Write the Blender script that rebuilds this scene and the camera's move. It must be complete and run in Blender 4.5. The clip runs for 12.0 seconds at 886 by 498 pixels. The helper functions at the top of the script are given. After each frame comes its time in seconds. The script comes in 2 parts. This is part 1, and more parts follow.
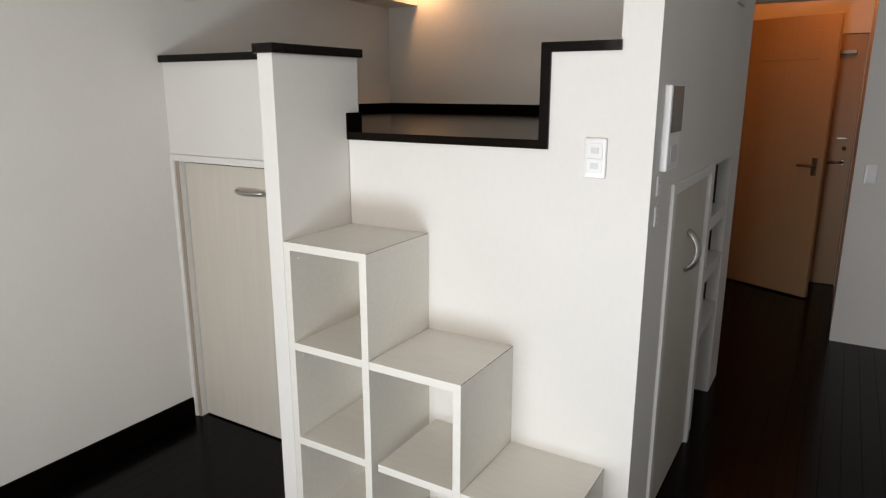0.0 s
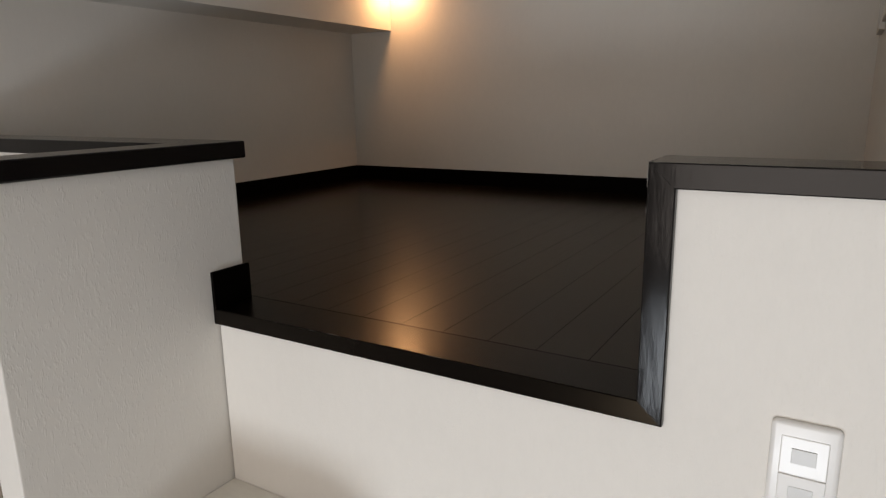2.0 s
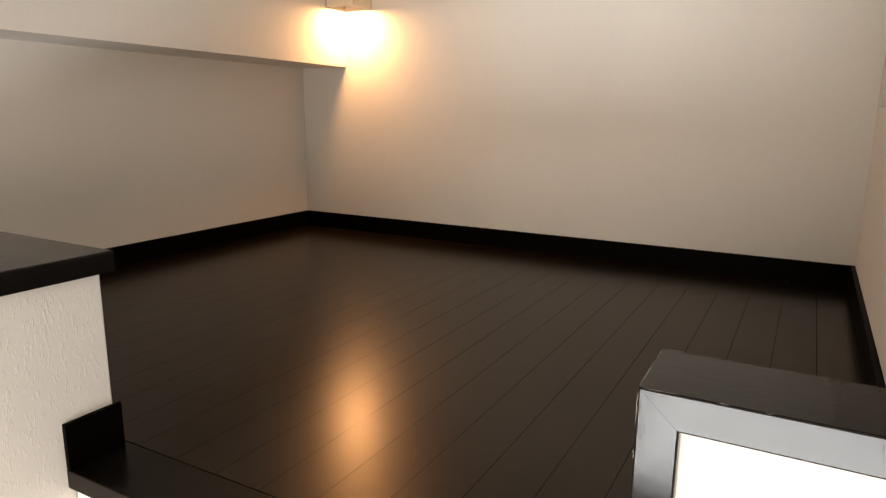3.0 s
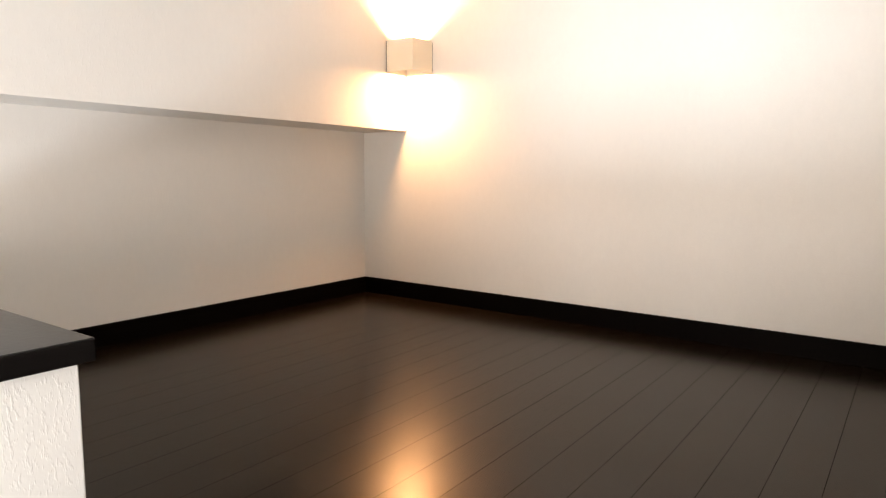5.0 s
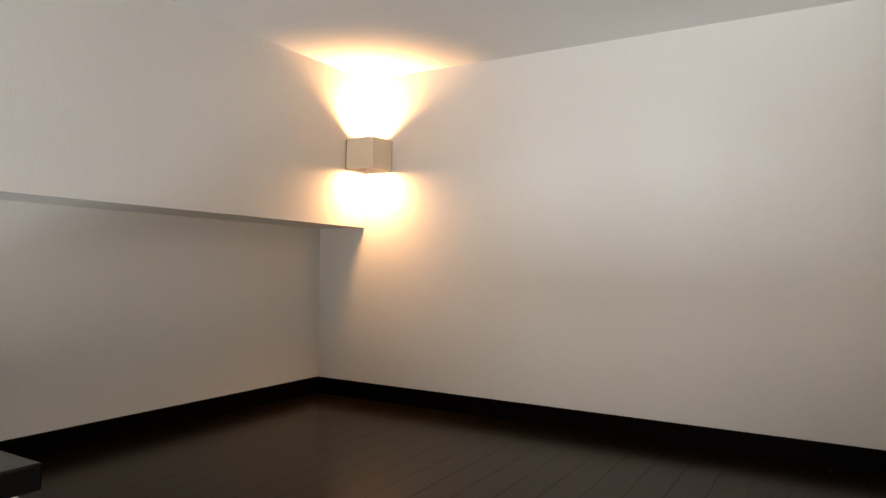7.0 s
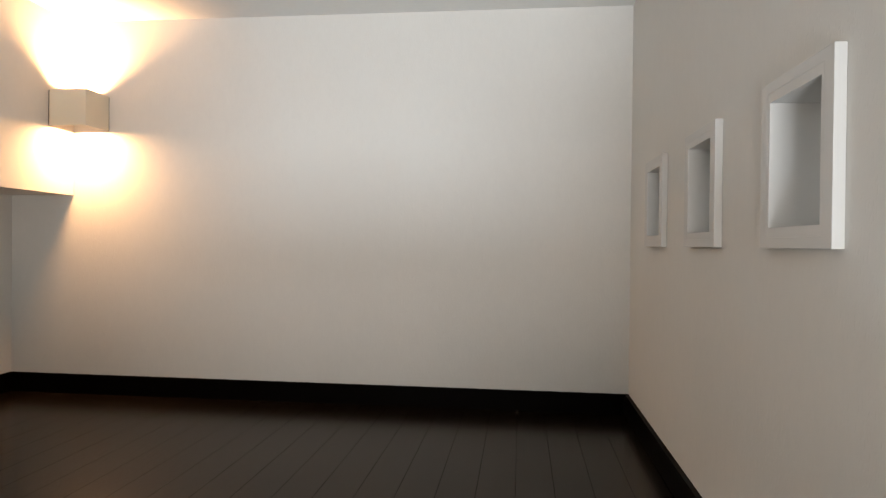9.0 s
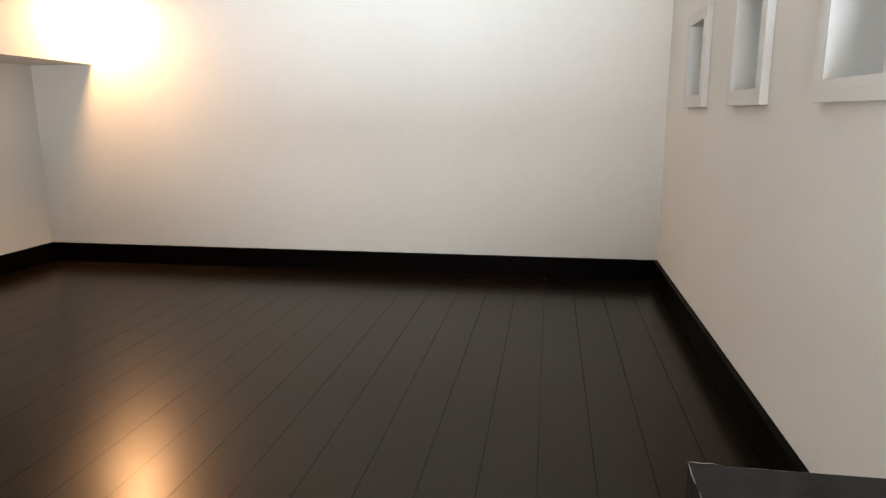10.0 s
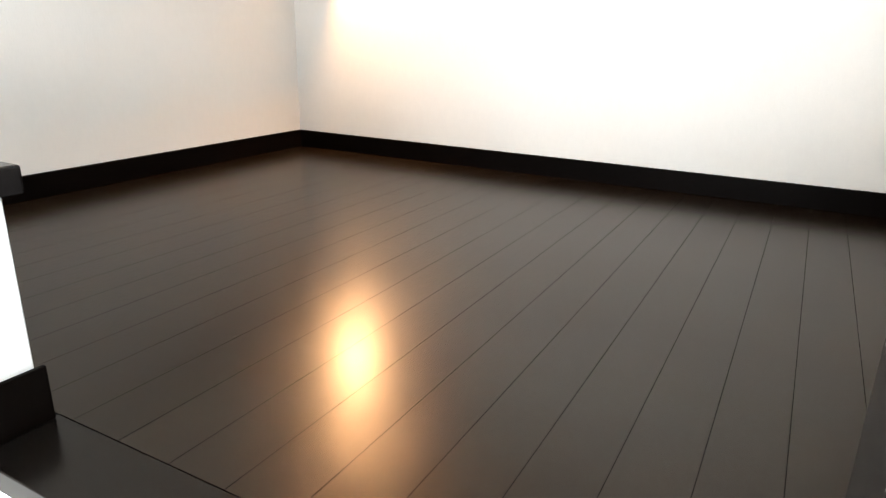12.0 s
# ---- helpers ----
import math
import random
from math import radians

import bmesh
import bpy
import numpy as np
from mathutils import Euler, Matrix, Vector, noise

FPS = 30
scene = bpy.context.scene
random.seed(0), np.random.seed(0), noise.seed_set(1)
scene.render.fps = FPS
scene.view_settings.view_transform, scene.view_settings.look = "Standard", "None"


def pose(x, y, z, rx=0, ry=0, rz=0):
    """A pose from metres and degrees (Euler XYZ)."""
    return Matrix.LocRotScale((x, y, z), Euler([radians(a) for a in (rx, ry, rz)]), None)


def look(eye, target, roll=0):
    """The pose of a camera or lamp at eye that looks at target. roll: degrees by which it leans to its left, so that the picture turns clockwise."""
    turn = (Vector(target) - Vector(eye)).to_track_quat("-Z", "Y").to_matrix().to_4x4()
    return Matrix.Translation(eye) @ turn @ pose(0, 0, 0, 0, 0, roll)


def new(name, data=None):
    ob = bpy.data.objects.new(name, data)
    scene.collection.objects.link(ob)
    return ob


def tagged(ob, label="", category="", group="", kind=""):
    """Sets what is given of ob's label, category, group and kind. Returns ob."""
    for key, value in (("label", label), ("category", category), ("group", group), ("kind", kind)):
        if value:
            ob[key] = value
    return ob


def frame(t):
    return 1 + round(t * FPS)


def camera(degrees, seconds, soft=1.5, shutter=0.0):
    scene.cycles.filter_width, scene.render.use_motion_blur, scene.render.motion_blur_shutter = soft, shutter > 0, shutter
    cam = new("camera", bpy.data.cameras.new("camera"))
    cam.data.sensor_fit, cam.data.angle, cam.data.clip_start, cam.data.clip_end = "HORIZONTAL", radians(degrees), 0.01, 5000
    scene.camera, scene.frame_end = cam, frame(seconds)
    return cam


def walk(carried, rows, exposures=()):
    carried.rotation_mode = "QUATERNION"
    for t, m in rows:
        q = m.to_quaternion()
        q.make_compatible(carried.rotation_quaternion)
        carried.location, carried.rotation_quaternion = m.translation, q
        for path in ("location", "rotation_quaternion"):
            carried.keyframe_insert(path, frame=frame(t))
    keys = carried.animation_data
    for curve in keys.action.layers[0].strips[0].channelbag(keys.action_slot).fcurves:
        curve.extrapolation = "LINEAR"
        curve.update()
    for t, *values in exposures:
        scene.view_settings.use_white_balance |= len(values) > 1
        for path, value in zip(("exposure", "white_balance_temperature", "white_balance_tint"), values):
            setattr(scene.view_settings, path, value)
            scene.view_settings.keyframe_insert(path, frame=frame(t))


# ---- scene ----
cam = camera(67.8, 12.0, soft=1.25)
PATH = [
    (0, (2.56, -1.9, 1.549), (1.556, -0.236, 1.076), 0.0),
    (0.5, (2.384, -1.577, 1.555), (1.295, 0.046, 1.132), -1.0),
    (1, (2.183, -1.257, 1.608), (1.154, 0.402, 1.174), -0.2),
    (1.5, (2.056, -0.962, 1.672), (1.106, 0.737, 1.215), 0.2),
    (2, (1.943, -0.752, 1.754), (0.928, 0.913, 1.309), -1.0),
    (2.5, (1.851, -0.607, 1.835), (0.844, 1.067, 1.407), -0.9),
    (3, (1.851, -0.477, 1.88), (0.905, 1.236, 1.468), 0.5),
    (3.2, (1.862, -0.43, 1.905), (0.771, 1.195, 1.496), 1.1),
    (4.8, (1.837, -0.32, 1.906), (0.688, 1.282, 1.572), 1.6),
    (5, (1.837, -0.311, 1.895), (0.673, 1.297, 1.658), 0.4),
    (5.5, (1.839, -0.307, 1.901), (0.652, 1.302, 1.87), 0.7),
    (6, (1.84, -0.311, 1.908), (0.629, 1.279, 1.961), 1.1),
    (6.5, (1.824, -0.311, 1.903), (0.602, 1.271, 1.955), 1.5),
    (7, (1.761, -0.313, 1.907), (0.734, 1.403, 1.954), 0.8),
    (7.5, (1.709, -0.331, 1.912), (0.975, 1.529, 1.933), 0.1),
    (7.7, (1.706, -0.323, 1.906), (1.053, 1.567, 1.931), 0.2),
    (9.3, (1.671, -0.315, 1.898), (1.46, 1.673, 1.847), 0.6),
    (9.5, (1.676, -0.304, 1.901), (1.425, 1.673, 1.73), 0.6),
    (10, (1.672, -0.295, 1.886), (1.36, 1.639, 1.482), -0.2),
    (10.5, (1.673, -0.297, 1.879), (1.283, 1.589, 1.34), -0.3),
    (11, (1.671, -0.295, 1.875), (1.276, 1.572, 1.276), -2.8),
    (11.5, (1.685, -0.28, 1.86), (1.167, 1.568, 1.299), -2.4),
    (11.8, (1.695, -0.287, 1.843), (0.968, 1.485, 1.268), -0.0),
    (12, (1.708, -0.285, 1.82), (0.8, 1.378, 1.2), 1.2),
]
EXPOSURES = [(0, -3.04, 7550, 19), (0.5, -3.38, 7550, 19), (1, -3.58, 7550, 19), (1.5, -3.66, 7650, 19), (2, -3.45, 7900, 21),
             (2.5, -2.88, 8500, 23), (3, -2.2, 9100, 24), (5, -1.37, 8050, 22), (6, -2.07, 7850, 21), (7.5, -2.38, 7650, 19),
             (9.5, -2.12, 7200, 16), (10, -1.6, 7000, 15), (10.5, -1.06, 6850, 15), (11, -0.74, 6750, 14), (12, -0.44, 6650, 13)]
walk(cam, [(t, look(eye, target, roll)) for t, eye, target, roll in PATH], EXPOSURES)

# ---- light ----
world = bpy.data.worlds.new("world")
scene.world = world
world.use_nodes = True
wn = world.node_tree
sky = wn.nodes.new("ShaderNodeTexSky")
sky.sky_type, sky.sun_disc = "NISHITA", False
sky.sun_elevation, sky.sun_rotation = radians(50), radians(150)
wn.links.new(sky.outputs[0], wn.nodes["Background"].inputs[0])
wn.nodes["Background"].inputs[1].default_value = 0.15

CEIL = 2.605          # ceiling height
D = 1.68              # back wall of the loft
W = 1.994             # inner face of the loft's right wall
XC = 2.104            # corridor face of that wall
XR = 3.30             # far side wall of the room
YW = -3.0             # window wall
LF = 1.397            # loft floor


def lamp(name, kind, m, power, colour, size=0.03, size_y=None, spread=180):
    d = bpy.data.lights.new(name, kind)
    d.energy, d.color = power, colour
    if kind == "AREA":
        d.shape, d.size, d.size_y = "RECTANGLE", size, size_y or size
        d.spread = radians(spread)
    else:
        d.shadow_soft_size = size
    ob = new(name, d)
    ob.matrix_world = m
    return ob


WINDOW = (1.12, 2.48, 0.05, 2.00)   # x0, x1, z0, z1
# the bright balcony floor lights the foot of the window, the sky the rest of it
lamp("balcony_daylight", "AREA", look((1.80, YW + 0.12, 0.34), (2.25, 0, 1.65)), 330, (0.64, 0.83, 1.0), 1.30, 0.58, 140)
lamp("sky_daylight", "AREA", look((1.80, YW + 0.04, 1.42), (1.88, 0, 1.40)), 200, (0.89, 0.94, 0.97), 1.30, 1.15, 160)
lamp("corner_bulb_down", "AREA", pose(0.281, 1.621, 2.2475), 25, (1.0, 0.59, 0.29), 0.09)
lamp("corner_bulb_up", "AREA", pose(0.281, 1.621, 2.3625, 180), 28, (1.0, 0.59, 0.29), 0.09, None, 130)
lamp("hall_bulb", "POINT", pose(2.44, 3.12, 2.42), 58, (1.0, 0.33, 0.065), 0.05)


# ---- materials ----
def material(name, colour, rough=0.5, metal=0.0, spec=0.5, coat=0.0):
    m = bpy.data.materials.new(name)
    m.use_nodes = True
    b = m.node_tree.nodes["Principled BSDF"]
    b.inputs["Base Color"].default_value = (*colour, 1)
    b.inputs["Roughness"].default_value = rough
    b.inputs["Metallic"].default_value = metal
    b.inputs["Specular IOR Level"].default_value = spec
    b.inputs["Coat Weight"].default_value = coat
    return m, m.node_tree, b


def coords(nt, scale, obj=False):
    mp = nt.nodes.new("ShaderNodeMapping")
    mp.inputs["Scale"].default_value = scale
    if obj:
        tc = nt.nodes.new("ShaderNodeTexCoord")
        nt.links.new(tc.outputs["Object"], mp.inputs[0])
    else:
        g = nt.nodes.new("ShaderNodeNewGeometry")
        nt.links.new(g.outputs["Position"], mp.inputs[0])
    return mp.outputs[0]


def noise_at(nt, vec, scale=1.0, detail=4.0, rough=0.55):
    n = nt.nodes.new("ShaderNodeTexNoise")
    n.inputs["Scale"].default_value = scale
    n.inputs["Detail"].default_value = detail
    n.inputs["Roughness"].default_value = rough
    nt.links.new(vec, n.inputs["Vector"])
    return n.outputs["Fac"]


def ramp(nt, fac, stops):
    r = nt.nodes.new("ShaderNodeValToRGB")
    while len(r.color_ramp.elements) < len(stops):
        r.color_ramp.elements.new(0.5)
    for e, (p, c) in zip(r.color_ramp.elements, stops):
        e.position, e.color = p, (*c, 1)
    nt.links.new(fac, r.inputs[0])
    return r.outputs[0]


def bump(nt, b, height, strength, distance):
    n = nt.nodes.new("ShaderNodeBump")
    n.inputs["Strength"].default_value = strength
    n.inputs["Distance"].default_value = distance
    nt.links.new(height, n.inputs["Height"])
    nt.links.new(n.outputs[0], b.inputs["Normal"])


def scaled(nt, fac, low, high):
    n = nt.nodes.new("ShaderNodeMapRange")
    n.inputs["To Min"].default_value, n.inputs["To Max"].default_value = low, high
    nt.links.new(fac, n.inputs[0])
    return n.outputs[0]


def wallpaper(name, colour):
    m, nt, b = material(name, colour, 0.75, spec=0.25)
    blot = noise_at(nt, coords(nt, (1.6, 1.6, 1.6)), 1.0, 3)
    fine = noise_at(nt, coords(nt, (55, 55, 30)), 1.0, 4, 0.7)
    both = nt.nodes.new("ShaderNodeMath")
    both.operation = "MULTIPLY_ADD"
    both.inputs[1].default_value = 0.45
    nt.links.new(fine, both.inputs[0])
    nt.links.new(blot, both.inputs[2])
    c0 = tuple(v * 0.945 for v in colour)
    nt.links.new(ramp(nt, both.outputs[0], [(0.5, c0), (0.9, colour)]), b.inputs["Base Color"])
    drag = noise_at(nt, coords(nt, (420, 420, 240)), 1.0, 2, 0.5)
    knob = noise_at(nt, coords(nt, (230, 230, 95)), 1.0, 3, 0.55)
    ridge = nt.nodes.new("ShaderNodeMapRange")
    ridge.interpolation_type = "SMOOTHSTEP"
    ridge.inputs["From Min"].default_value, ridge.inputs["From Max"].default_value = 0.52, 0.70
    nt.links.new(knob, ridge.inputs[0])
    mix = nt.nodes.new("ShaderNodeMath")
    mix.operation = "MULTIPLY_ADD"
    mix.inputs[1].default_value = 0.28
    nt.links.new(drag, mix.inputs[0])
    nt.links.new(ridge.outputs[0], mix.inputs[2])
    bump(nt, b, mix.outputs[0], 0.21, 0.0009)
    return m


def dark_wood(name, colour, rough, grain=(60, 3, 60), rnd=True, spec=0.5, scuff=0.0):
    m, nt, b = material(name, colour, rough, spec=spec)
    g = noise_at(nt, coords(nt, grain), 1.0, 5, 0.6)
    c0, c1 = tuple(v * 0.93 for v in colour), tuple(v * 1.07 for v in colour)
    col = ramp(nt, g, [(0.3, c0), (0.7, c1)])
    if rnd:
        oi = nt.nodes.new("ShaderNodeObjectInfo")
        mixn = nt.nodes.new("ShaderNodeMix")
        mixn.data_type, mixn.blend_type = "RGBA", "MULTIPLY"
        mixn.inputs[0].default_value = 1.0
        nt.links.new(col, mixn.inputs[6])
        nt.links.new(ramp(nt, oi.outputs["Random"], [(0.0, (0.88, 0.88, 0.88)), (1.0, (1.1, 1.08, 1.06))]), mixn.inputs[7])
        col = mixn.outputs[2]
    nt.links.new(col, b.inputs["Base Color"])
    smear = noise_at(nt, coords(nt, (3.5, 3.5, 3.5)), 1.0, 5, 0.6)
    nt.links.new(scaled(nt, smear, rough, rough * 1.06), b.inputs["Roughness"])
    if scuff:
        patch = noise_at(nt, coords(nt, (26, 26, 60)), 1.0, 6, 0.7)
        nt.links.new(scaled(nt, patch, rough * 0.45, rough * 1.7), b.inputs["Roughness"])
        waves = noise_at(nt, coords(nt, (75, 75, 22)), 1.0, 4, 0.65)
        bump(nt, b, waves, scuff, 0.0012)
    return m


def pale_laminate(name, colour, grain, rough=0.42):
    m, nt, b = material(name, colour, rough, spec=0.4)
    g = noise_at(nt, coords(nt, grain), 1.0, 5, 0.65)
    c0 = tuple(v * 0.95 for v in colour)
    nt.links.new(ramp(nt, g, [(0.35, c0), (0.65, colour)]), b.inputs["Base Color"])
    bump(nt, b, g, 0.06, 0.0003)
    return m


WALL = wallpaper("white_textured_wallpaper", (0.755, 0.722, 0.672))
# greyed so that the side wall throws less light onto faces turned to it
SIDEWALL = wallpaper("bounce_dimming_wallpaper", (0.55, 0.54, 0.53))
CEILING = wallpaper("white_ceiling_paper", (0.80, 0.78, 0.745))
TRIM = dark_wood("black_brown_trim", (0.0075, 0.006, 0.0055), 0.12, (40, 40, 40), False, 0.15, 0.16)
SILL = dark_wood("black_brown_sill", (0.005, 0.004, 0.0034), 0.22, (40, 40, 40), False, 0.13)
BASE = dark_wood("black_brown_baseboard", (0.0022, 0.0014, 0.0010), 0.45, (40, 40, 40), False, 0.03)
PLANK = dark_wood("dark_brown_flooring", (0.0085, 0.0054, 0.0035), 0.235, (70, 3.5, 70), True, 0.185)
ROOM_PLANK = dark_wood("black_flooring", (0.0022, 0.0016, 0.0015), 0.20, (70, 3.5, 70), True, 0.09)
# reflections tinted orange to imitate the corner lamp's warm glow on the boards
for wood in (PLANK, SILL):
    wood.node_tree.nodes["Principled BSDF"].inputs["Specular Tint"].default_value = (1.0, 0.68, 0.42, 1)
GROOVE = material("groove_shadow", (0.006, 0.005, 0.004), 0.7)[0]
LAMINATE = pale_laminate("off_white_laminate", (0.755, 0.715, 0.645), (8, 60, 60))
DOORSKIN = pale_laminate("pale_grained_door_skin", (0.63, 0.57, 0.49), (45, 45, 2.2))
CASING = material("white_casing_paint", (0.74, 0.715, 0.67), 0.45)[0]
NICHE = material("niche_frame_paint", (0.64, 0.615, 0.58), 0.45)[0]
# brown that imitates the shade in the cupboard door's reveal
REVEAL_SHADE = material("shaded_reveal_brown", (0.36, 0.29, 0.225), 0.55)[0]
SEAM = material("brown_edge_seam", (0.20, 0.165, 0.13), 0.5)[0]
WORN = material("bare_scratched_edge", (0.30, 0.28, 0.26), 0.45)[0]
STEEL = material("satin_steel", (0.50, 0.48, 0.45), 0.42, 1.0)[0]
BRONZE = material("dark_nickel", (0.22, 0.19, 0.16), 0.35, 1.0)[0]
PLASTIC = material("white_switch_plastic", (0.765, 0.75, 0.725), 0.28)[0]
GREY_PLASTIC = material("grey_switch_rocker", (0.60, 0.595, 0.58), 0.35)[0]
SCREEN = material("dark_screen", (0.06, 0.052, 0.046), 0.2)[0]
SHADE = material("cream_lamp_metal", (0.78, 0.70, 0.56), 0.45)[0]
# near-black stands in for the deep shade inside the shelf recess
SHADED_IN = material("shaded_shelf_interior", (0.03, 0.026, 0.022), 0.6)[0]
HALLDOOR = pale_laminate("pale_hall_door", (0.42, 0.29, 0.16), (45, 45, 2.0))
ALU = material("grey_window_aluminium", (0.5, 0.5, 0.5), 0.4, 0.8)[0]
GLASS = material("window_glass", (1, 1, 1), 0.0)
GLASS[2].inputs["Transmission Weight"].default_value = 1.0
GLASS = GLASS[0]


# ---- mesh helpers ----
def box(bm, x0, x1, y0, y1, z0, z1, bev=0.0, seg=2):
    r = bmesh.ops.create_cube(bm, size=1.0)
    for v in r["verts"]:
        v.co = ((x0 + x1) / 2 + v.co.x * (x1 - x0), (y0 + y1) / 2 + v.co.y * (y1 - y0), (z0 + z1) / 2 + v.co.z * (z1 - z0))
    if bev:
        edges = list({e for v in r["verts"] for e in v.link_edges})
        bmesh.ops.bevel(bm, geom=edges, offset=bev, segments=seg, affect="EDGES", profile=0.5)
    return bm


def part(name, bm, mat, parent=None, label="", smooth=False):
    me = bpy.data.meshes.new(name)
    bm.normal_update()
    bm.to_mesh(me)
    bm.free()
    me.materials.append(mat)
    if smooth:
        for p in me.polygons:
            p.use_smooth = True
    ob = new(name, me)
    if parent is not None:
        ob.parent = parent
        ob.matrix_parent_inverse = parent.matrix_world.inverted()
    if label:
        ob["label"] = label
    return ob


def block(name, dims, mat, parent=None, bev=0.002, label=""):
    return part(name, box(bmesh.new(), *dims, bev), mat, parent, label)


def thing(name, at, label, category, group="", kind=""):
    e = new(name)
    e.empty_display_size = 0.05
    e.matrix_world = Matrix.Translation(at)
    return tagged(e, label, category, group, kind)


def slab(us, vs, holes, place, depth):
    """A wall of one mesh with openings: cells of the grid us x vs, without the holes. place(u, v, d) gives the point."""
    bm = bmesh.new()
    nu, nv = len(us) - 1, len(vs) - 1

    def solid(i, j):
        if not (0 <= i < nu and 0 <= j < nv):
            return False
        cu, cv = (us[i] + us[i + 1]) / 2, (vs[j] + vs[j + 1]) / 2
        return not any(a < cu < b and c < cv < d for a, b, c, d in holes)

    cache = {}

    def vert(i, j, d):
        k = (i, j, d)
        if k not in cache:
            cache[k] = bm.verts.new(place(us[i], vs[j], depth * d))
        return cache[k]

    for i in range(nu):
        for j in range(nv):
            if not solid(i, j):
                continue
            c = [(i, j), (i + 1, j), (i + 1, j + 1), (i, j + 1)]
            bm.faces.new([vert(*p, 0) for p in c])
            bm.faces.new([vert(*p, 1) for p in reversed(c)])
            for (a, b), (di, dj) in zip(zip(c, c[1:] + c[:1]), [(0, -1), (1, 0), (0, 1), (-1, 0)]):
                if not solid(i + di, j + dj):
                    bm.faces.new([vert(*b, 0), vert(*a, 0), vert(*a, 1), vert(*b, 1)])
    bmesh.ops.recalc_face_normals(bm, faces=bm.faces)
    return bm


def tube(points, radius, sides=10, flat=1.0):
    """A round bar swept along points."""
    bm = bmesh.new()
    pts = [Vector(p) for p in points]
    rings = []
    for i, p in enumerate(pts):
        t = (pts[min(i + 1, len(pts) - 1)] - pts[max(i - 1, 0)]).normalized()
        n = t.orthogonal().normalized() if i == 0 else (n - t * n.dot(t)).normalized()
        s = t.cross(n)
        rings.append([bm.verts.new(p + radius * (math.cos(a) * n + flat * math.sin(a) * s)) for a in (2 * math.pi * k / sides for k in range(sides))])
    for a, b in zip(rings, rings[1:]):
        for k in range(sides):
            bm.faces.new([a[k], a[(k + 1) % sides], b[(k + 1) % sides], b[k]])
    bm.faces.new(rings[0][::-1])
    bm.faces.new(rings[-1])
    bmesh.ops.recalc_face_normals(bm, faces=bm.faces)
    return bm


def setting(name, bm, mat, label, category="wall"):
    return tagged(part(name, bm, mat), label, category, kind="structure")


def board(name, dims, mat, label, category, bev=0.0015):
    return tagged(block(name, dims, mat, None, bev), label, category, kind="structure")


# ---- large structure ----
NZ0, NZ1 = 1.910, 2.090          # the three wall openings: bottom and top of the holes
NYS = (0.480, 0.886, 1.288)
NI = 0.0775

floor = setting("floor", box(bmesh.new(), -0.1, XR + 0.1, YW - 0.1, 4.3, -0.12, -0.012), GROOVE, "black wooden floor of the room and the corridor", "floor")
loft_floor = setting("loft_floor", box(bmesh.new(), 0.0, W, 0.072, D, LF - 0.16, LF - 0.012), GROOVE, "dark brown plank floor of the raised sleeping loft", "floor")
setting("ceiling", box(bmesh.new(), -0.1, XR + 0.1, YW - 0.1, 4.3, CEIL, CEIL + 0.12), CEILING, "plain white papered ceiling", "ceiling")
setting("wall_left", box(bmesh.new(), -0.12, 0.0, YW - 0.1, D + 0.12, 0.0, CEIL), WALL, "white textured wallpaper on the long side wall")
bm = box(bmesh.new(), 0.0, 0.219, YW, D, 2.042, CEIL)
for v in bm.verts:
    if v.co.z < 2.1:
        v.co.z += 0.007 * (D - v.co.y)      # it rises a little towards the window
setting("beam_left", bm, WALL, "white papered ceiling beam along the side wall", "beam")
setting("wall_back", box(bmesh.new(), 0.0, XC, D, D + 0.12, 0.0, CEIL), WALL, "white textured wall behind the loft")

holes = [(0.30, 0.955, 0.0, 1.215), (1.10, 1.55, 0.0, 1.235)] + [(y - NI, y + NI, NZ0, NZ1) for y in NYS]
ys = sorted({0.0, D} | {v for h in holes for v in h[:2]})
zs = sorted({0.0, CEIL} | {v for h in holes for v in h[2:]})
setting("wall_right", slab(ys, zs, holes, lambda u, v, d: (W + d, u, v), XC - W), WALL, "white textured partition wall between loft and corridor")

setting("wall_front", slab([1.014, 1.789, W], [0.0, 1.369, 1.653], [(1.014, 1.789, 1.369, 1.653)], lambda u, v, d: (u, d, v), 0.07), WALL, "white textured front wall of the loft, stepped down beside the stairs")
setting("wall_cupboard", slab([0.0, 0.045, 0.90, 0.947], [0.0, 1.238, 1.657], [(0.045, 0.90, 0.0, 1.238)], lambda u, v, d: (u, d, v), 0.07), WALL, "white papered low wall over the cupboard door")
setting("wall_stair_end", box(bmesh.new(), 0.947, 1.011, -0.358, 0.066, 0.0, 1.657, 0.002), WALL, "white textured stub wall beside the top stair")
setting("wall_side", box(bmesh.new(), XR, XR + 0.12, YW - 0.1, 2.72, 0.0, CEIL), SIDEWALL, "side wall across the corridor, greyed to bounce less light")
setting("wall_hall_front", box(bmesh.new(), 2.628, XR + 0.12, 2.72, 2.84, 0.0, CEIL), WALL, "white papered wall end beside the hall")
setting("wall_hall_right", box(bmesh.new(), 2.628, 2.74, 2.84, 4.3, 0.0, CEIL), WALL, "plain white side wall of the entrance hall")
setting("wall_hall_left", box(bmesh.new(), 1.0, 1.1, D + 0.12, 4.3, 0.0, CEIL), WALL, "plain white wall of the entrance hall")
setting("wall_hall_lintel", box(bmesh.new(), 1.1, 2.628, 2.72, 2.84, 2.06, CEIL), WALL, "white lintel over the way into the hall")
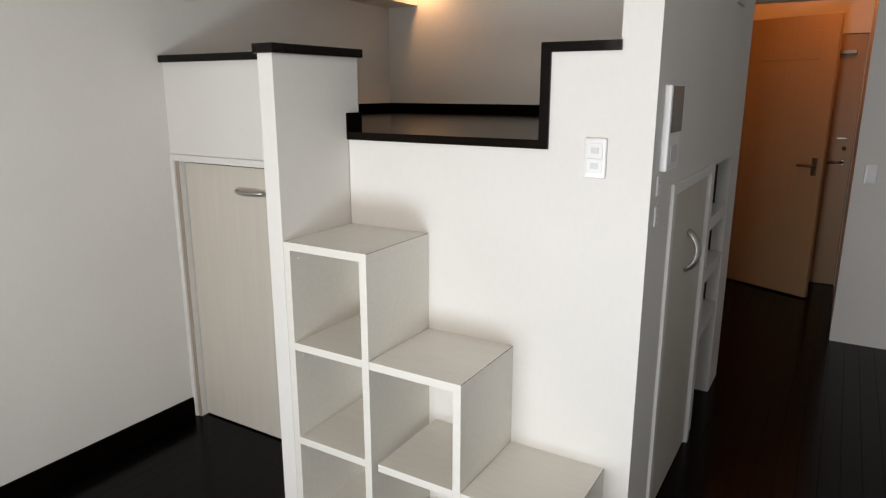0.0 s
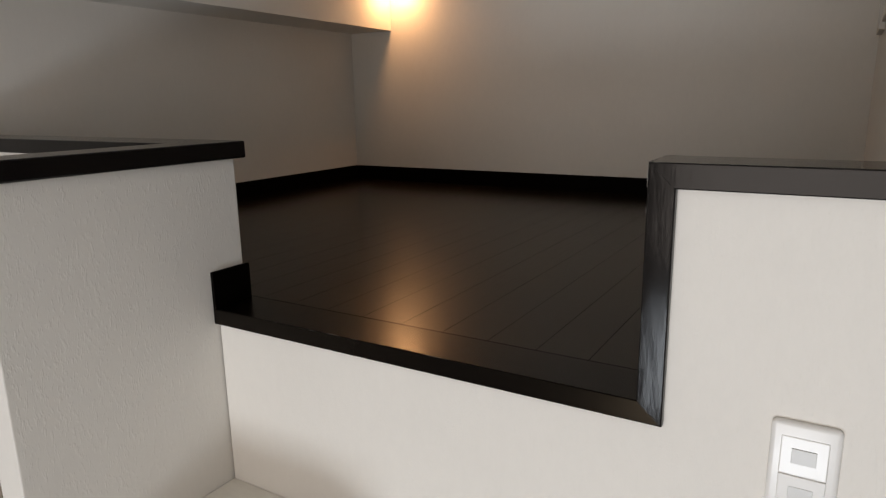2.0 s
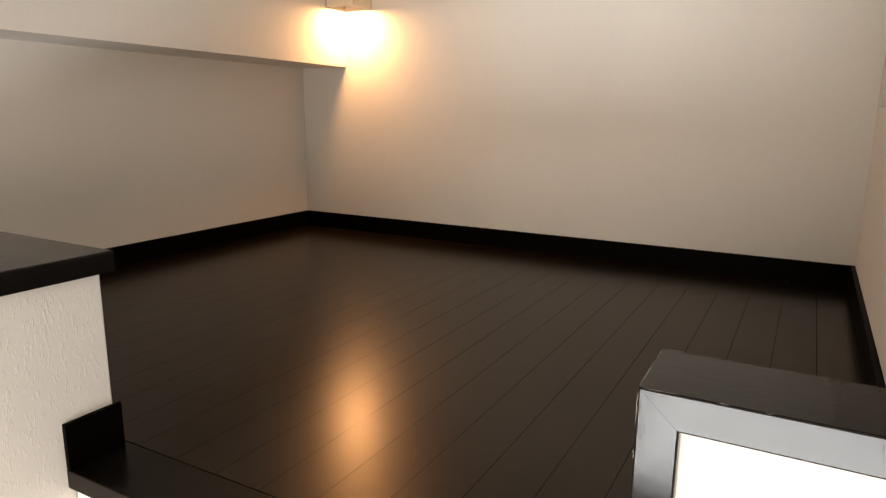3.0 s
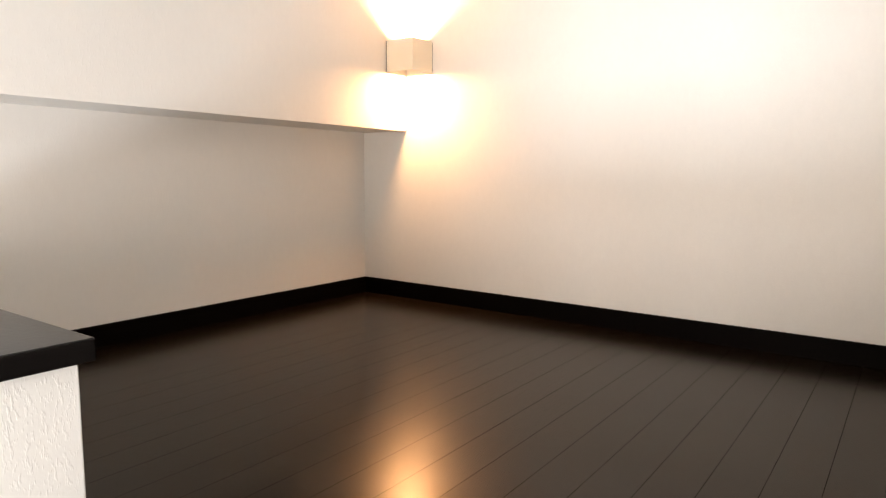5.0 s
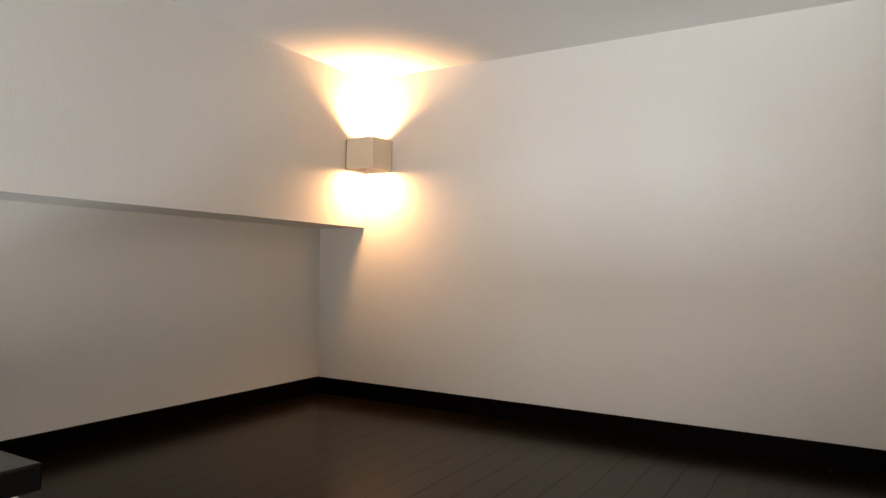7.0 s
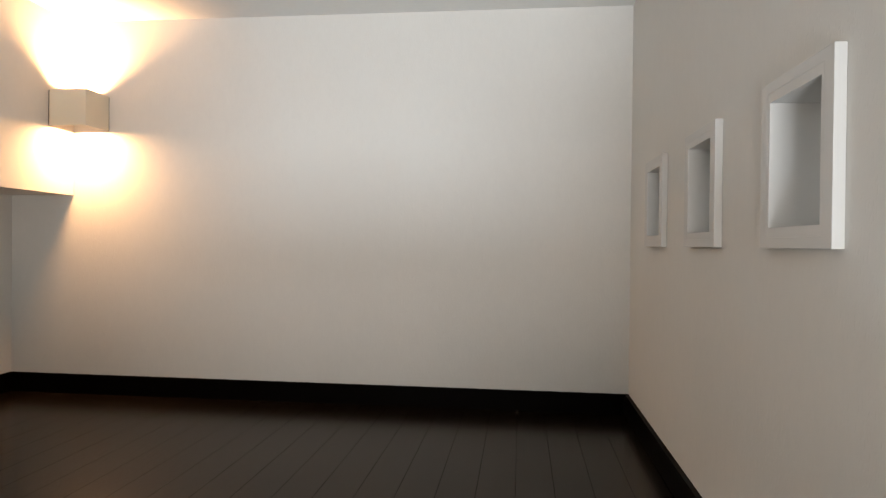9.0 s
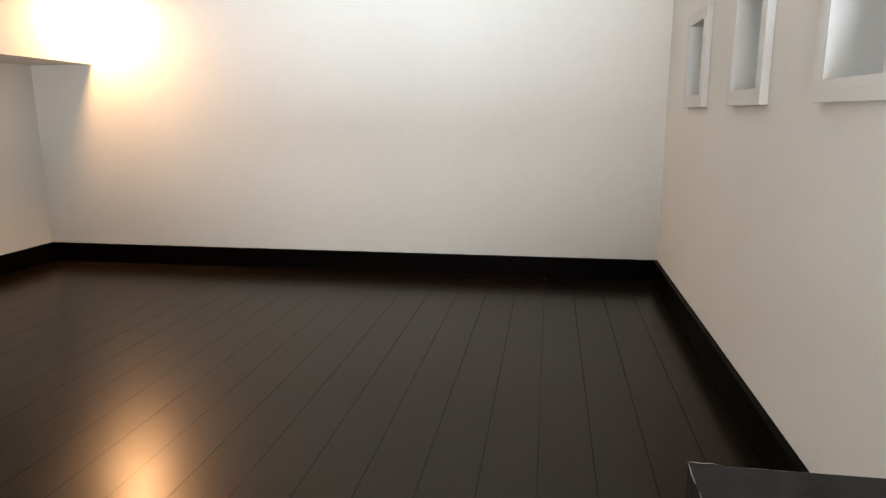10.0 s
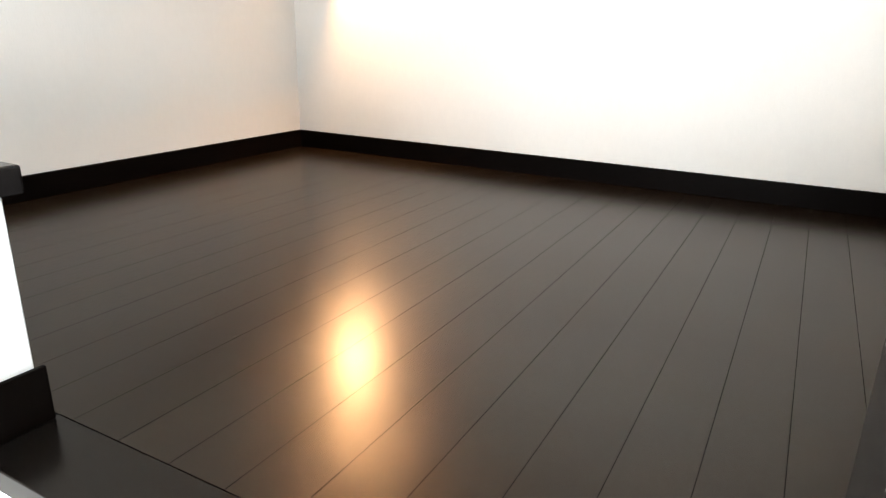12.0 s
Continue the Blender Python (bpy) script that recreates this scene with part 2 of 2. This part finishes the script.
setting("wall_entrance", slab([1.1, 1.90, 2.622, 2.628], [0.0, 1.95, CEIL], [(1.90, 2.622, 0.0, 1.95)], lambda u, v, d: (u, 4.10 + d, v), 0.12), WALL, "wall round the entrance door")
x0, x1, z0, z1 = WINDOW
setting("wall_window", slab([0.0, x0, x1, XR], [0.0, z0, z1, CEIL], [(x0, x1, z0, z1)], lambda u, v, d: (u, YW - d, v), 0.12), WALL, "white wall with the balcony window")

# window
win = thing("window_1", ((x0 + x1) / 2, YW - 0.06, z0), "grey aluminium sliding balcony window letting in daylight", "window", kind="structure")
part("window_frame", slab([x0, x0 + 0.05, (x0 + x1) / 2 - 0.03, (x0 + x1) / 2 + 0.03, x1 - 0.05, x1], [z0, z0 + 0.05, z1 - 0.05, z1],
     [(x0 + 0.05, (x0 + x1) / 2 - 0.03, z0 + 0.05, z1 - 0.05), ((x0 + x1) / 2 + 0.03, x1 - 0.05, z0 + 0.05, z1 - 0.05)],
     lambda u, v, d: (u, YW - 0.03 - d, v), 0.06), ALU, win)
for a, b in ((x0 + 0.05, (x0 + x1) / 2 - 0.03), ((x0 + x1) / 2 + 0.03, x1 - 0.05)):
    pane = block("pane", (a, b, YW - 0.063, YW - 0.057, z0 + 0.05, z1 - 0.05), GLASS, win, 0)
    pane.visible_shadow = False

# baseboards
board("baseboard_loft_left", (0.0, 0.012, 0.084, D, LF, 1.459), BASE, "black baseboard along the loft side wall", "baseboard")
board("baseboard_loft_back", (0.012, W, D - 0.012, D, LF, 1.459), BASE, "black baseboard along the loft back wall", "baseboard")
board("baseboard_loft_right", (W - 0.012, W, 0.084, D - 0.012, LF, 1.459), BASE, "black baseboard along the loft partition wall", "baseboard")
board("baseboard_room_left", (0.0, 0.012, YW, -0.012, 0.0, 0.095), BASE, "black baseboard along the room side wall", "baseboard")

# dark caps and trims
cap = thing("trim_stair_end", (0.98, -0.15, 1.657), "black-brown wooden cap on the low walls beside the stairs", "trim", kind="structure")
bm = slab([0.0, 0.935, 1.024], [-0.368, -0.022, 0.083], [(0.0, 0.935, -0.368, -0.022)], lambda u, v, d: (u, v, 1.657 + d), 0.030)
bmesh.ops.dissolve_limit(bm, angle_limit=0.01, verts=bm.verts, edges=bm.edges)
bmesh.ops.bevel(bm, geom=list(bm.edges), offset=0.003, segments=2, affect="EDGES", profile=0.5)
part("cap", bm, TRIM, cap)
block("end_board", (1.011, 1.018, -0.010, 0.075, LF, 1.464), BASE, cap, 0.0015)


def mitred(bm, pts):
    """A trim of four-sided section from two end outlines."""
    a, b = [[bm.verts.new(p) for p in q] for q in pts]
    n = len(a)
    for k in range(n):
        bm.faces.new([a[k], a[(k + 1) % n], b[(k + 1) % n], b[k]])
    bm.faces.new(a[::-1])
    bm.faces.new(b)
    bmesh.ops.recalc_face_normals(bm, faces=bm.faces)
    bmesh.ops.bevel(bm, geom=[e for e in bm.edges if e.calc_length() > 0.12], offset=0.0016, segments=2, affect="EDGES", profile=0.5)
    return bm


Y0, Y1 = -0.010, 0.082
XO, XI, ZO, ZI, ZL, ZM = 1.758, 1.789, 1.682, 1.653, LF, 1.369
trim = thing("trim_front", (1.5, 0.03, ZM), "black-brown mitred wooden trim round the loft entry, scuffed", "trim", kind="structure")
G = 0.0002
part("sill", mitred(bmesh.new(), [[(1.0115, Y0, ZM), (1.0115, Y1, ZM), (1.0115, Y1, ZL), (1.0115, Y0, ZL)], [(XI, Y0, ZM), (XI, Y1, ZM), (XO, Y1, ZL), (XO, Y0, ZL)]]), SILL, trim)
part("jamb", mitred(bmesh.new(), [[(XO, Y0, ZL + G), (XO, Y1, ZL + G), (XI, Y1, ZM + G), (XI, Y0, ZM + G)], [(XO, Y0, ZO - G), (XO, Y1, ZO - G), (XI, Y1, ZI - G), (XI, Y0, ZI - G)]]), TRIM, trim)
part("cap", mitred(bmesh.new(), [[(XO, Y0, ZO), (XO, Y1, ZO), (XI, Y1, ZI), (XI, Y0, ZI)], [(W + 0.004, Y0, ZO), (W + 0.004, Y1, ZO), (W + 0.004, Y1, ZI), (W + 0.004, Y0, ZI)]]), TRIM, trim)



def scratch(p, q, parent, width=0.0011, seed=1):
    """A thin ragged sliver of bare wood along an edge."""
    rng = random.Random(seed)
    p, q = Vector(p), Vector(q)
    n = 6
    pts = [p.lerp(q, k / n) + Vector((rng.uniform(-1, 1), rng.uniform(-1, 1), rng.uniform(-1, 1))) * 0.0004 for k in range(n + 1)]
    bm = bmesh.new()
    ring = []
    for k, c in enumerate(pts):
        r = width * 0.5 * math.sin(math.pi * (k + 0.3) / (n + 0.6)) * rng.uniform(0.5, 1.1)
        ring.append([bm.verts.new(c + Vector(o) * r) for o in ((1, 0, 0.3), (0, 1, 0.6), (-1, 0, 0.3), (0, -1, 0.6), (0, 0, 1.2))])
    for a, b in zip(ring, ring[1:]):
        for k in range(5):
            bm.faces.new([a[k], a[(k + 1) % 5], b[(k + 1) % 5], b[k]])
    return part("scratch", bm, WORN, parent)


marks = [((XO, Y0 + 0.004, ZO), (XO, Y1 - 0.03, ZO)), ((XO, Y1 - 0.025, ZO), (XO, Y1, ZO)), ((XO, Y1, ZO), (XO + 0.018, Y1, ZO)),
         ((XO + 0.003, Y0, ZO), (XO + 0.028, Y0, ZO)), ((XO + 0.055, Y0, ZO), (XO + 0.062, Y0, ZO)), ((XO, Y0, ZO - 0.004), (XO, Y0, ZO - 0.03)),
         ((XO, Y0, ZO - 0.05), (XO, Y0, ZO - 0.058)), ((XO + 0.085, Y0, ZO), (XO + 0.090, Y0, ZO)), ((1.16, Y0, ZL), (1.166, Y0, ZL)),
         ((1.235, Y0, ZL), (1.25, Y0, ZL)), ((1.268, Y0, ZL), (1.30, Y0, ZL)), ((1.315, Y0, ZL), (1.335, Y0, ZL)), ((1.375, Y0, ZL), (1.381, Y0, ZL)), ((1.45, Y0, ZL), (1.50, Y0, ZL))]
for k, (p, q) in enumerate(marks):
    scratch(p, q, trim, 0.0010 if k < 2 else 0.0009, k)

# ---- stairs with open boxes ----
stairs = thing("storage_stairs", (1.35, -0.18, 0.0), "off-white laminate box stairs with open storage cubes", "stairs")
SX = (1.013, 1.3545, 1.690, 2.023)
SZ = (0.3545, 0.7085, 1.0585)
T = 0.027
YF = -0.358
tops = (SZ[2], SZ[1], SZ[0])
for i in range(3):
    block("tread", (SX[i] + (0.0015 if i else 0), SX[i + 1], YF, -0.001, tops[i] - T, tops[i]), LAMINATE, stairs, 0.0004)
    block("edge_band", (SX[i + 1] - 0.0014, SX[i + 1] + 0.0003, YF + 0.001, -0.002, tops[i] - 0.0012, tops[i] + 0.0003), SEAM, stairs, 0, "thin brown edge seam")
    for z in SZ:
        if z < tops[i] - 0.01:
            block("shelf", (SX[i] + T, SX[i + 1] - T, YF, -0.001, z - T, z), LAMINATE, stairs, 0.0012)
    block("bottom_board", (SX[i] + T, SX[i + 1] - T, YF, -0.001, 0.0, T), LAMINATE, stairs, 0.0012)
block("upright", (SX[0], SX[0] + T, YF, -0.001, 0.0, tops[0] - T), LAMINATE, stairs, 0.0004)
for i in range(3):
    block("upright", (SX[i + 1] - T, SX[i + 1], YF, -0.001, 0.0, tops[i] - T), LAMINATE, stairs, 0.0004)


def disc(x, y, z, r, depth):
    bm = bmesh.new()
    bmesh.ops.create_cone(bm, cap_ends=True, segments=14, radius1=r, radius2=r * 0.8, depth=depth)
    bmesh.ops.transform(bm, matrix=pose(x, y, z, 0, 90, 0), verts=bm.verts)
    return bm


for z in (SZ[2] - 0.06, SZ[1] - 0.06, SZ[0] - 0.06):
    part("screw_cap", disc(SX[0] + T + 0.001, YF + 0.04, z, 0.005, 0.003), PLASTIC, stairs)

# ---- cupboard door beside the stairs ----
def arch(c, axis, out, length, rise, radius=0.006):
    """A flat crescent pull."""
    c, axis, out = Vector(c), Vector(axis), Vector(out)
    pts = [c + axis * (length * (k / 14 - 0.5)) + out * (rise * math.sin(math.pi * k / 14) ** 0.6) for k in range(15)]
    return tube(pts, radius, 10, 2.0)


cup = thing("cupboard_door", (0.47, 0.02, 0.0), "pale wood-grain cupboard door closed under the loft", "door")
block("panel", (0.050, 0.896, 0.030, 0.052, 0.008, 1.229), DOORSKIN, cup, 0.0015)
block("casing_side", (0.001, 0.026, -0.012, 0.0, 0.0, 1.267), CASING, cup, 0.002, "white painted casing")
# flat strip added beside the casing, its colour standing for the reveal's shade
block("reveal_shade_strip", (0.0265, 0.0465, -0.003, 0.0, 0.0, 1.2385), REVEAL_SHADE, cup, 0.0005, "brown strip painted as the shaded door reveal")
block("casing_side", (0.901, 0.945, -0.012, 0.0, 0.0, 1.267), CASING, cup, 0.002, "white painted casing")
block("casing_head", (0.0265, 0.9005, -0.012, 0.0, 1.239, 1.267), CASING, cup, 0.002, "white painted casing")
part("handle", arch((0.462, 0.027, 1.124), (1, 0, 0), (0, -1, 0), 0.17, 0.036), STEEL, cup, "curved satin metal handle", True)

# ---- wall plates ----
def rounded_plate(w, h, d, bev):
    bm = box(bmesh.new(), -w / 2, w / 2, -d, 0, -h / 2, h / 2)
    ed = [e for e in bm.edges if abs(e.verts[0].co.y - e.verts[1].co.y) > 1e-5]
    bmesh.ops.bevel(bm, geom=ed, offset=bev, segments=4, affect="EDGES", profile=0.5)
    front = [e for e in bm.edges if all(abs(v.co.y + d) < 1e-5 for v in e.verts) and len(e.link_faces) == 2 and abs(e.calc_face_angle(0)) > 0.5]
    bmesh.ops.bevel(bm, geom=front, offset=d * 0.55, segments=3, affect="EDGES", profile=0.5)
    return bm


def wall_switch(m, label, keys, category="switch", mat=GREY_PLASTIC):
    t = new("wall_switch")
    tagged(t, label, category)
    part("plate", rounded_plate(0.068, 0.119, 0.009, 0.006), PLASTIC, t, "", True)
    block("insert", (-0.021, 0.021, -0.0096, 0.0, -0.042, 0.042), PLASTIC, t, 0.0005)
    for z, w, h in keys:
        block("key", (-w / 2, w / 2, -0.0112, 0.0, z - h / 2, z + h / 2), mat, t, 0.0012)
    t.matrix_world = m
    return t


def rocker(z0, z1, low, high, w=0.046):
    """A wide switch rocker whose face leans out by low at its foot and by high at its head."""
    bm = box(bmesh.new(), -w / 2, w / 2, -0.012, -0.004, z0, z1)
    for v in bm.verts:
        if v.co.y < -0.008:
            v.co.y = -0.0095 - (low if v.co.z < (z0 + z1) / 2 else high)
    bmesh.ops.bevel(bm, geom=[e for e in bm.edges if all(v.co.y < -0.008 for v in e.verts)], offset=0.0012, segments=3, affect="EDGES", profile=0.5)
    return bm


double = new("wall_switch")
tagged(double, "white double rocker light switch on the loft front wall", "switch")
part("plate", rounded_plate(0.068, 0.119, 0.009, 0.006), PLASTIC, double, "", True)
for z0, z1, low, high in ((0.001, 0.044, 0.0035, 0.0005), (-0.044, -0.001, 0.0005, 0.0018)):
    key = part("rocker", rocker(z0, z1, low, high), PLASTIC, double)
    mid = (low + high) / 2 + 0.0098
    block("marker", (-0.012, 0.012, -mid - 0.0006, -0.006, (z0 + z1) / 2 - 0.008, (z0 + z1) / 2 + 0.009), GREY_PLASTIC, key, 0.0004, "grey marker window")
double.matrix_world = pose(1.938, 0.0, 1.350)
wall_switch(pose(0.0, 0.155, 1.982, 0, 0, 90), "white socket plate high on the side wall", [(-0.02, 0.012, 0.012)], "socket", PLASTIC)
for z in (1.270, 1.180):
    wall_switch(pose(XC, 0.085, z, 0, 0, 90) @ Matrix.Diagonal((0.7, 0.5, 0.5, 1)), "white switch plate below the intercom", [(0.02, 0.022, 0.02), (-0.02, 0.022, 0.02)])

# ---- intercom ----
ic = thing("intercom", (XC, 0.15, 1.31), "white door intercom with a small dark screen", "intercom")
block("body", (XC, XC + 0.022, 0.075, 0.225, 1.312, 1.560), PLASTIC, ic, 0.005)
block("screen", (XC + 0.0215, XC + 0.0245, 0.092, 0.224, 1.424, 1.556), SCREEN, ic, 0.0005, "dark glossy screen")
block("speaker_grille", (XC + 0.0215, XC + 0.0235, 0.11, 0.19, 1.335, 1.385), GREY_PLASTIC, ic, 0.0005)

# ---- corridor cupboard door and shelf recess ----
cd = thing("corridor_cupboard_door", (XC, 0.63, 0.0), "pale wood-grain cupboard door in the corridor wall", "door")
block("panel", (XC - 0.028, XC - 0.004, 0.304, 0.951, 0.008, 1.211), DOORSKIN, cd, 0.0015)
block("casing_side", (XC, XC + 0.012, 0.262, 0.299, 0.0, 1.252), CASING, cd, 0.002)
block("casing_side", (XC, XC + 0.012, 0.956, 0.993, 0.0, 1.252), CASING, cd, 0.002)
block("casing_head", (XC, XC + 0.012, 0.2995, 0.9555, 1.216, 1.252), CASING, cd, 0.002)
part("handle", arch((XC - 0.004, 0.62, 0.960), (0, 0, 1), (1, 0, 0), 0.15, 0.045, 0.007), STEEL, cd, "curved satin metal handle", True)

rec = thing("shelf_recess", (XC - 0.1, 1.36, 0.47), "white recessed shelves in the corridor wall, insides painted dark for shade", "shelf")
# back and side panels carry the recess's shade in their colour
block("back_panel", (W - 0.20, W - 0.185, 1.03, 1.58, 0.0, 1.26), SHADED_IN, rec, 0)
block("side_panel", (W - 0.185, 2.046, 1.538, 1.549, 0.503, 1.233), SHADED_IN, rec, 0)
block("side_panel", (W - 0.185, W - 0.001, 1.045, 1.058, 0.0, 1.25), SHADED_IN, rec, 0)
block("base_panel", (W - 0.185, W - 0.005, 1.552, 1.562, 0.0, 0.44), CASING, rec, 0)
for z in (0.440, 0.702, 0.941):
    block("shelf", (W - 0.18, XC - 0.004, 1.061, 1.537, z, z + 0.060), CASING, rec, 0.0015)

# ---- framed wall openings between loft and corridor ----
HALF, LIN = 0.0995, 0.006          # half width of a frame, thickness of the lining
for y in NYS:
    t = thing("wall_opening", (W, y, NZ0), "small square opening through the wall with a white box frame", "opening", "three framed openings in the partition", "structure")
    us, vs = [y - HALF, y - NI, y + NI, y + HALF], [1.8965, NZ0, NZ1, 2.1035]
    hole = [(y - NI, y + NI, NZ0, NZ1)]
    for name, x, d in (("loft_frame", W - 0.013, 0.0127), ("corridor_frame", XC + 0.0003, 0.0127)):
        bm = slab(us, vs, hole, lambda u, v, e: (x + e, u, v), d)
        bmesh.ops.dissolve_limit(bm, angle_limit=0.01, verts=bm.verts, edges=bm.edges)
        bmesh.ops.bevel(bm, geom=[e for e in bm.edges if e.calc_face_angle(0) > 1], offset=0.0008, segments=2, affect="EDGES", profile=0.5)
        part(name, bm, NICHE, t)
    block("lining_bottom", (W - 0.0128, XC + 0.0128, y - NI, y + NI, NZ0, NZ0 + 0.012), NICHE, t, 0)
    block("lining_top", (W - 0.0128, XC + 0.0128, y - NI, y + NI, NZ1 - 0.012, NZ1), NICHE, t, 0)
    for y0 in (y - NI, y + NI - LIN):
        block("lining_side", (W - 0.0128, XC + 0.0128, y0, y0 + LIN, NZ0 + 0.012, NZ1 - 0.012), NICHE, t, 0)

# ---- corner lamp ----
cl = thing("corner_lamp", (0.283, 1.62, 2.249), "cream metal corner wall lamp shining up and down", "lamp")
part("front_plate", box(bmesh.new(), 0.2225, 0.3435, 1.5615, 1.5645, 2.249, 2.361, 0.0008), SHADE, cl)
part("side_plate", box(bmesh.new(), 0.3405, 0.3435, 1.5645, 1.6765, 2.249, 2.361, 0.0008), SHADE, cl)
block("back_strip", (0.2192, 0.2232, 1.5625, 1.5700, 2.251, 2.359), BRONZE, cl, 0, "dark mounting edge")
block("back_strip", (0.3360, 0.3425, 1.6758, 1.6798, 2.251, 2.359), BRONZE, cl, 0, "dark mounting edge")

# ---- hall ----
hd = new("hall_door")
tagged(hd, "pale wooden hall door standing ajar with a lever handle", "door")
block("leaf", (-0.78, 0.0, -0.018, 0.018, 0.012, 2.055), HALLDOOR, hd, 0.002)
block("top_panel", (-0.68, -0.10, -0.022, -0.0175, 1.75, 1.95), HALLDOOR, hd, 0.002)
block("lever_plate", (-0.075, -0.035, -0.026, -0.018, 0.93, 1.06), BRONZE, hd, 0.002)
part("lever", tube([(-0.055, -0.02, 1.0), (-0.055, -0.06, 1.0), (-0.075, -0.066, 1.0), (-0.16, -0.064, 1.0)], 0.009, 8), BRONZE, hd, "", True)
hd.matrix_world = pose(2.450, 3.600, 0, 0, 0, -25.6)
ed = thing("entrance_door", (2.22, 4.12, 0.0), "painted steel entrance door closed at the hall's end", "door")
block("leaf", (1.905, 2.618, 4.115, 4.155, 0.005, 1.945), HALLDOOR, ed, 0.002)
block("closer", (2.30, 2.56, 4.065, 4.115, 1.80, 1.835), BRONZE, ed, 0.004)
block("lever_rose", (2.548, 2.572, 4.105, 4.115, 0.968, 1.012), BRONZE, ed, 0.003)
block("chain_guard", (2.50, 2.575, 4.098, 4.115, 1.165, 1.185), BRONZE, ed, 0.003)
part("lever", tube([(2.56, 4.11, 0.99), (2.56, 4.06, 0.99), (2.54, 4.055, 0.99), (2.46, 4.055, 0.99)], 0.009, 8), BRONZE, ed, "", True)
part("latch_turn", tube([(2.56, 4.11, 1.10), (2.56, 4.07, 1.10)], 0.014, 10), BRONZE, ed, "", True)
wall_switch(pose(2.715, 2.72, 1.06), "white switch plate on the wall end", [(0.0, 0.03, 0.05)], mat=PLASTIC)
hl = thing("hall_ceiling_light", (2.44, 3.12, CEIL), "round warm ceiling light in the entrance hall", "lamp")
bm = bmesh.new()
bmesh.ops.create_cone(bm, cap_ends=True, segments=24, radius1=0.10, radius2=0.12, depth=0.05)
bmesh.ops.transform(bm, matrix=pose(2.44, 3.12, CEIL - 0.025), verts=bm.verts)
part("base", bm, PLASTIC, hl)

# ---- planks ----
def plank_mesh(name, w, length, mat, h=0.012):
    bm = box(bmesh.new(), 0, w, 0, length, -h, 0)
    me = bpy.data.meshes.new(name)
    bm.normal_update()
    bm.to_mesh(me)
    bm.free()
    me.materials.append(mat)
    return me


def lay(parent, xa, xb, ya, yb, z, pitch, length, mat, gap=0.0012, phase=0.0):
    meshes = {}
    rng = random.Random(5)
    x, i = xa + phase - pitch, 0
    while x < xb - 0.001:
        l, r = max(x, xa), min(x + pitch - gap, xb)
        y = ya if length > yb - ya else ya - length * ((i * 0.37 + 0.15 * rng.random()) % 1.0)
        while r - l > 0.004 and y < yb - 0.001:
            s, e = max(y, ya), min(y + length - gap, yb)
            if e - s > 0.004:
                key = (round(r - l, 4), round(e - s, 4))
                if key not in meshes:
                    meshes[key] = plank_mesh("plank", r - l, e - s, mat)
                ob = new("plank", meshes[key])
                ob.location = (l, s, z)
                ob.parent = parent
            y += length
        x += pitch
        i += 1


lay(loft_floor, 0.0, W, 0.0825, D, LF, 0.0790, 2.73, PLANK, 0.0009, 0.0090)
lay(floor, 0.0, XR, YW, 4.1, 0.0, 0.0775, 1.82, ROOM_PLANK)
